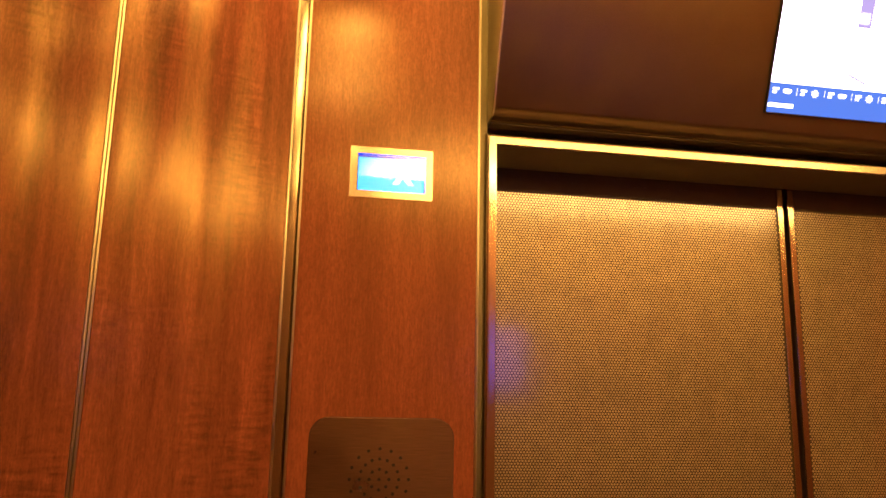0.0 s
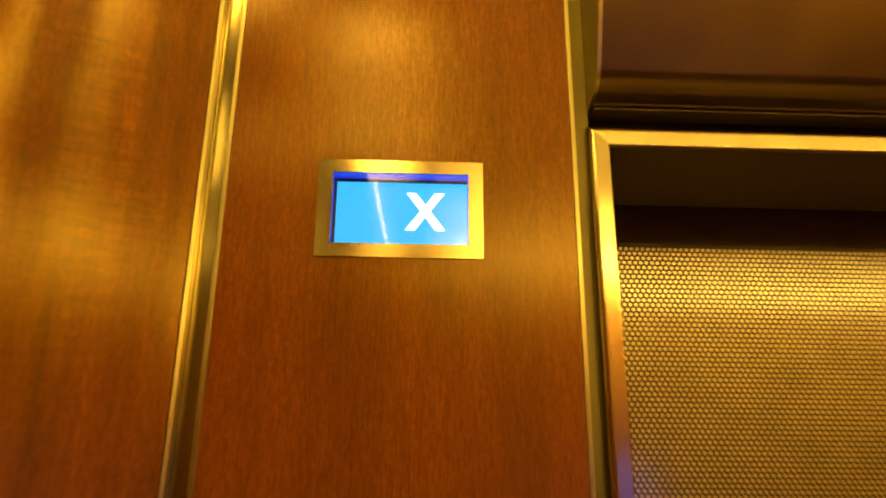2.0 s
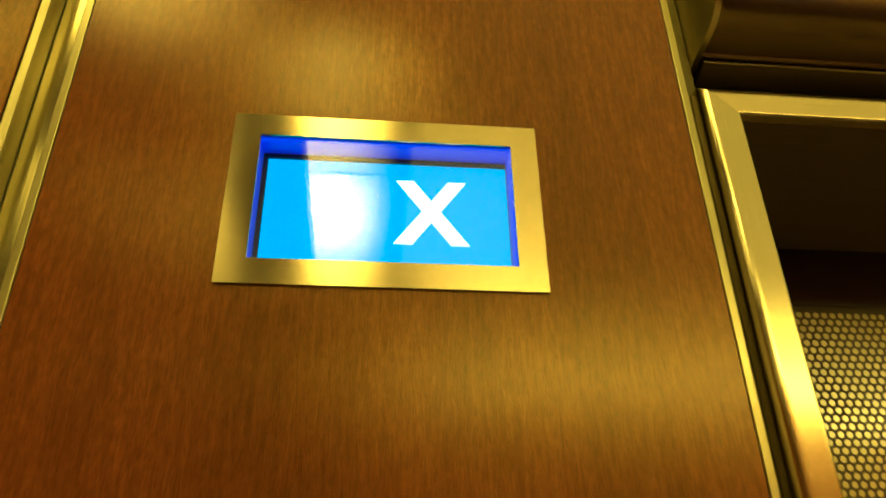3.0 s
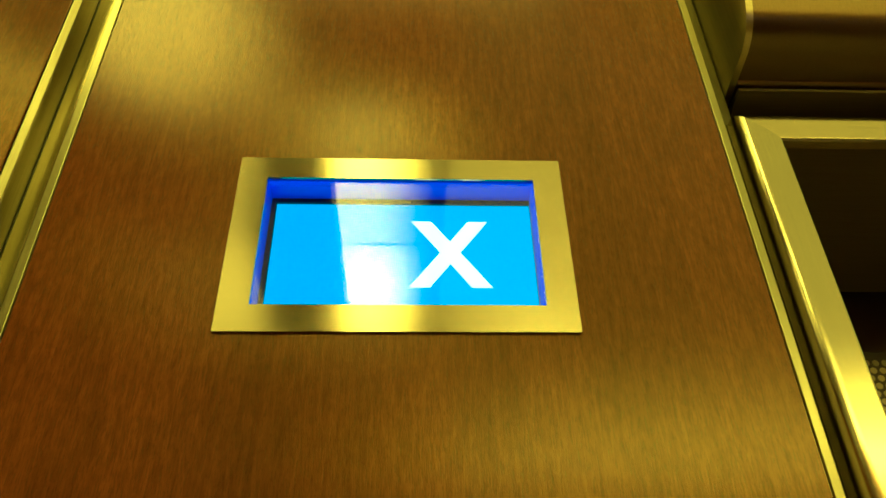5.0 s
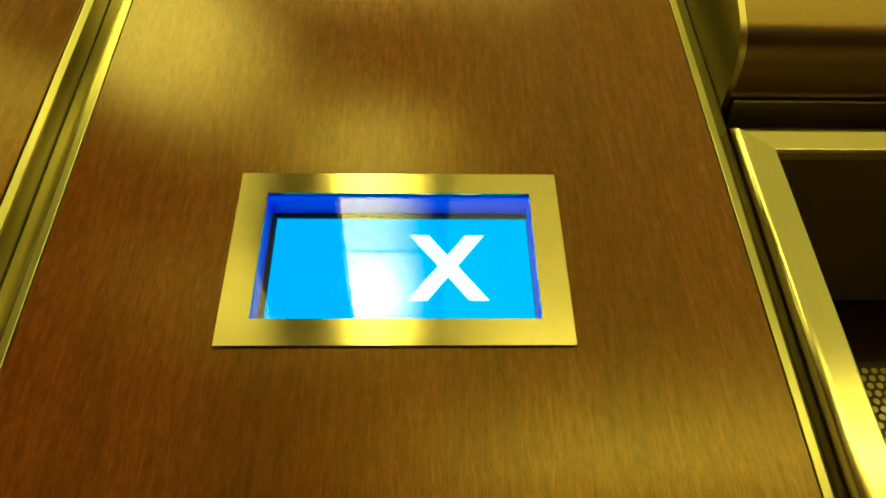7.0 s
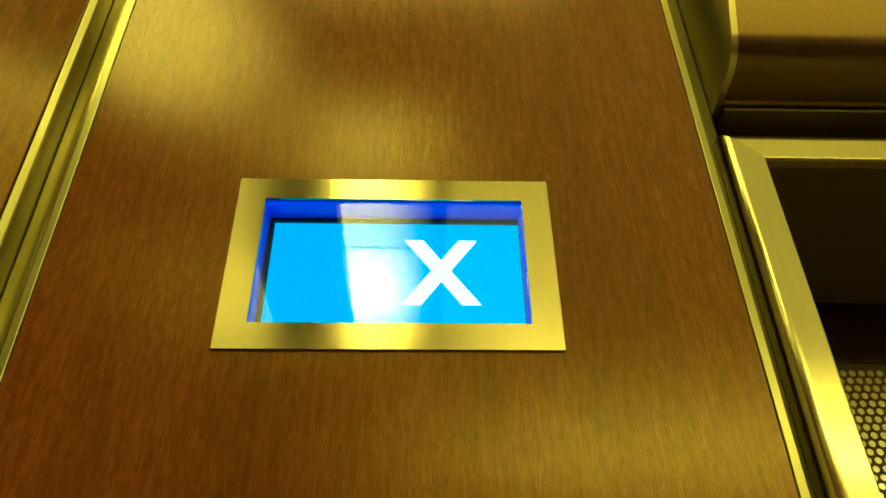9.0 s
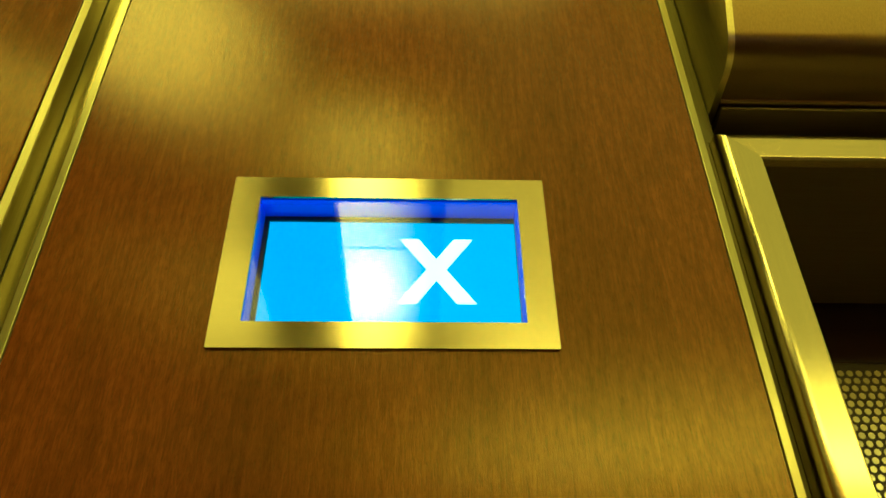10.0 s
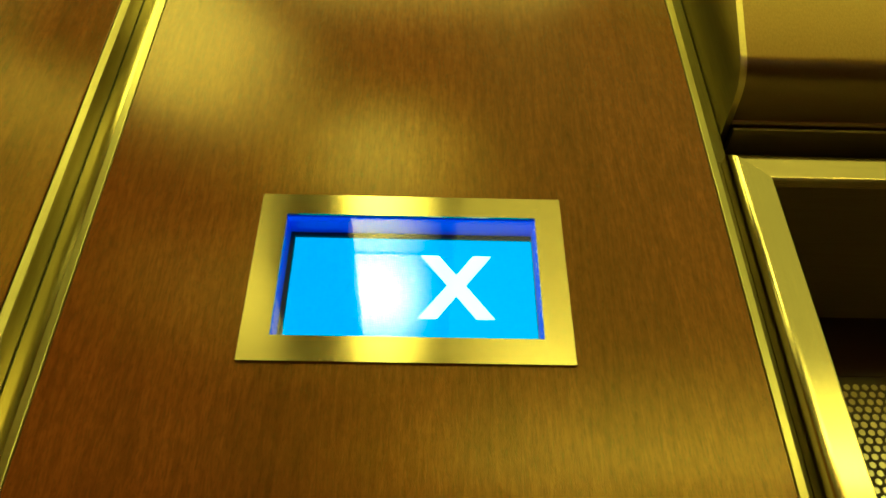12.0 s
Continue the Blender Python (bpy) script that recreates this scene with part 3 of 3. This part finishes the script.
patch_on_screen("picture_shape", rect(0.150, 0.176, 0.160, SH - 0.001), TV_GREY, "grey upright shape in the picture")
patch_on_screen("picture_shape", rect(0.152, 0.172, 0.166, 0.186), TV_PALE)
patch_on_screen("picture_shape", [(0.148, 0.078), (0.182, 0.066), (0.182, 0.100), (0.150, 0.106)], TV_PALE)
patch_on_screen("picture_shape", [(0.148, 0.076), (0.190, 0.060), (0.190, 0.063), (0.148, 0.080)], TV_GREY)
patch_on_screen("picture_shape", rect(0.001, 0.043, 0.141, 0.143), TV_PALE)
patch_on_screen("picture_shape", rect(0.044, 0.0455, 0.141, 0.205), TV_PALE)
patch_on_screen("picture_shape", rect(0.104, 0.112, 0.197, 0.203), TV_PALE)
patch_on_screen("picture_shape", rect(0.230, 0.300, 0.060, 0.120), TV_PALE)
for k in range(7):
    x = 0.0075 + k * 0.0545
    for dz in (0.0335, 0.0395):
        patch_on_screen("reading_bar", rect(x - 0.001, x + (0.011 if dz > 0.036 else 0.007), dz, dz + 0.0042), TV_ICON)
    if k:
        patch_on_screen("divider", rect(x - 0.0085, x - 0.0075, 0.0325, 0.0455), TV_PALE)
    cx, cz = x + 0.0275, 0.0385
    n = 16
    if k % 2 == 0:
        pts = [(cx + 0.0085 * math.cos(a) * (1 + 0.12 * math.sin(3 * a)), cz + 0.0050 * math.sin(a) * (1 + 0.2 * math.cos(2 * a))) for a in (2 * math.pi * i / n for i in range(n))]
    else:
        pts = [(cx + (0.0080 if i % 2 else 0.0048) * math.cos(2 * math.pi * i / n), cz + (0.0080 if i % 2 else 0.0048) * math.sin(2 * math.pi * i / n)) for i in range(n)]
    patch_on_screen("weather_icon", pts, TV_ICON, "white weather icon")
for x0, x1 in ((0.0015, 0.0115), (0.0125, 0.0255), (0.0265, 0.0510)):
    patch_on_screen("caption_bar", rect(x0, x1, 0.0095, 0.0165), TV_ICON)

# ---- ceiling lights ----
def light_panel(x0, x1, y0, y1, mat, label):
    t = thing("ceiling_light", pose((x0 + x1) / 2, (y0 + y1) / 2, CEILING), label, "ceiling light", "luminous ceiling panels")
    hx, hy = (x1 - x0) / 2, (y1 - y0) / 2
    part("diffuser", box(-hx, hx, -hy, hy, -0.006, -0.0005), mat, t)
    return t


def arch_light(x0, x1, y0, y1, mat):
    """A narrow light panel with a round end towards the front wall."""
    t = thing("ceiling_light", pose((x0 + x1) / 2, (y0 + y1) / 2, CEILING), "narrow luminous ceiling light with a round end", "ceiling light", "luminous ceiling panels")
    hx, hy = (x1 - x0) / 2, (y1 - y0) / 2
    pts = [(-hx, -hy), (hx, -hy)] + [(hx * math.cos(math.pi * k / 16), hy - hx + hx * math.sin(math.pi * k / 16)) for k in range(17)]
    bm = bmesh.new()
    f = bm.faces.new([bm.verts.new((x, y, -0.006)) for x, y in pts])
    r = bmesh.ops.extrude_face_region(bm, geom=[f])
    for v in r["geom"]:
        if isinstance(v, bmesh.types.BMVert):
            v.co.z = -0.0005
    part("diffuser", bm, mat, t)
    return t


def downlight(x, y, r, mat):
    t = thing("downlight", pose(x, y, CEILING), "small round recessed ceiling downlight with a brass ring", "downlight", "ceiling downlights")
    bm = bmesh.new()
    bmesh.ops.create_circle(bm, cap_ends=True, radius=r, segments=32, matrix=Matrix.Translation((0, 0, -0.002)))
    part("lens", bm, mat, t)
    bm = bmesh.new()
    n = 32
    prof = ((r, -0.001), (r + 0.002, -0.006), (r + 0.008, -0.006), (r + 0.010, -0.0005))
    rings = [[bm.verts.new((q * math.cos(2 * math.pi * k / n), q * math.sin(2 * math.pi * k / n), z)) for k in range(n)] for q, z in prof]
    for a, b in zip(rings, rings[1:]):
        for k in range(n):
            bm.faces.new((a[k], a[(k + 1) % n], b[(k + 1) % n], b[k]))
    part("trim_ring", bm, BRASS, t)
    return t


arch_light(-0.093, 0.03, -0.629, -0.365, ARCH_GLOW)
light_panel(-0.093, 0.03, -0.950, -0.643, EDGE_GLOW, "narrow luminous ceiling light, brighter along one edge")
light_panel(-0.40, -0.228, -0.950, -0.640, DIM_GLOW, "luminous ceiling light panel with a warm glow")
light_panel(0.04, 1.90, -1.58, -0.98, BROAD_GLOW, "broad luminous ceiling light panel with a warm glow")
setting("ceiling_trim", box(-0.222, -0.097, -1.60, -0.50, CEILING - 0.012, CEILING - 0.0005, bevel=0.003), DARK_BRONZE, "dark bronze rib between ceiling lights", "trim")
light_panel(-0.60, -0.228, -1.58, -1.28, SIDE_GLOW, "luminous ceiling light panel with a warm glow")
light_panel(-0.145, 0.158, -0.205, -0.05, FRONT_GLOW, "short luminous ceiling light above the indicator panel")
downlight(-0.26, -0.27, 0.105, SPOT_GLOW)
# fill panel, no known lamp: brightens the head bar and upper wood
light_panel(0.05, 1.56, -0.95, -0.23, FAINT_GLOW, "unseen fill panel added for the bright ceiling over the doors")


def light_slot(points, width):
    """A thin luminous slot in the ceiling along a line of (x, y) points."""
    t = thing("ceiling_light", pose(points[0][0], points[0][1], CEILING), "thin curved luminous slot in the ceiling", "ceiling light", "luminous ceiling panels")
    bm = bmesh.new()
    line = [Vector((x - points[0][0], y - points[0][1], 0)) for x, y in points]
    rows = []
    for i, p in enumerate(line):
        d = (line[min(i + 1, len(line) - 1)] - line[max(i - 1, 0)]).normalized()
        n = Vector((-d.y, d.x, 0)) * width / 2
        rows.append([bm.verts.new((q.x, q.y, z)) for q in (p + n, p - n) for z in (-0.013, -0.0005)])
    for a, b in zip(rows, rows[1:]):
        for i, j in ((0, 1), (1, 3), (3, 2), (2, 0)):
            bm.faces.new((a[i], a[j], b[j], b[i]))
    part("diffuser", bm, SLOT_GLOW, t)
    return t


light_slot([(-0.078, -0.955), (-0.075, -1.05), (-0.071, -1.16), (-0.066, -1.28), (-0.058, -1.40), (-0.045, -1.49), (-0.025, -1.55), (0.005, -1.59), (0.034, -1.605)], 0.007)

# ---- violet glow added on the back wall ----
# unseen panel, stands in for the unknown source of the doors' violet reflection
violet_panel = thing("violet_glow_panel", pose(0.700, BACK, 1.85), "unseen violet-blue glow panel added for the violet reflection in the doors", "screen")
part("housing", box(-0.08, 0.08, 0.0005, 0.018, -0.14, 0.14, bevel=0.004), BLACK, violet_panel, "black backing of the added glow panel")
part("picture", box(-0.07, 0.07, 0.0182, 0.020, -0.13, 0.13), glow("added violet glow", (0.13, 0.15, 1.0), 1.2), violet_panel, "violet-blue glowing face")
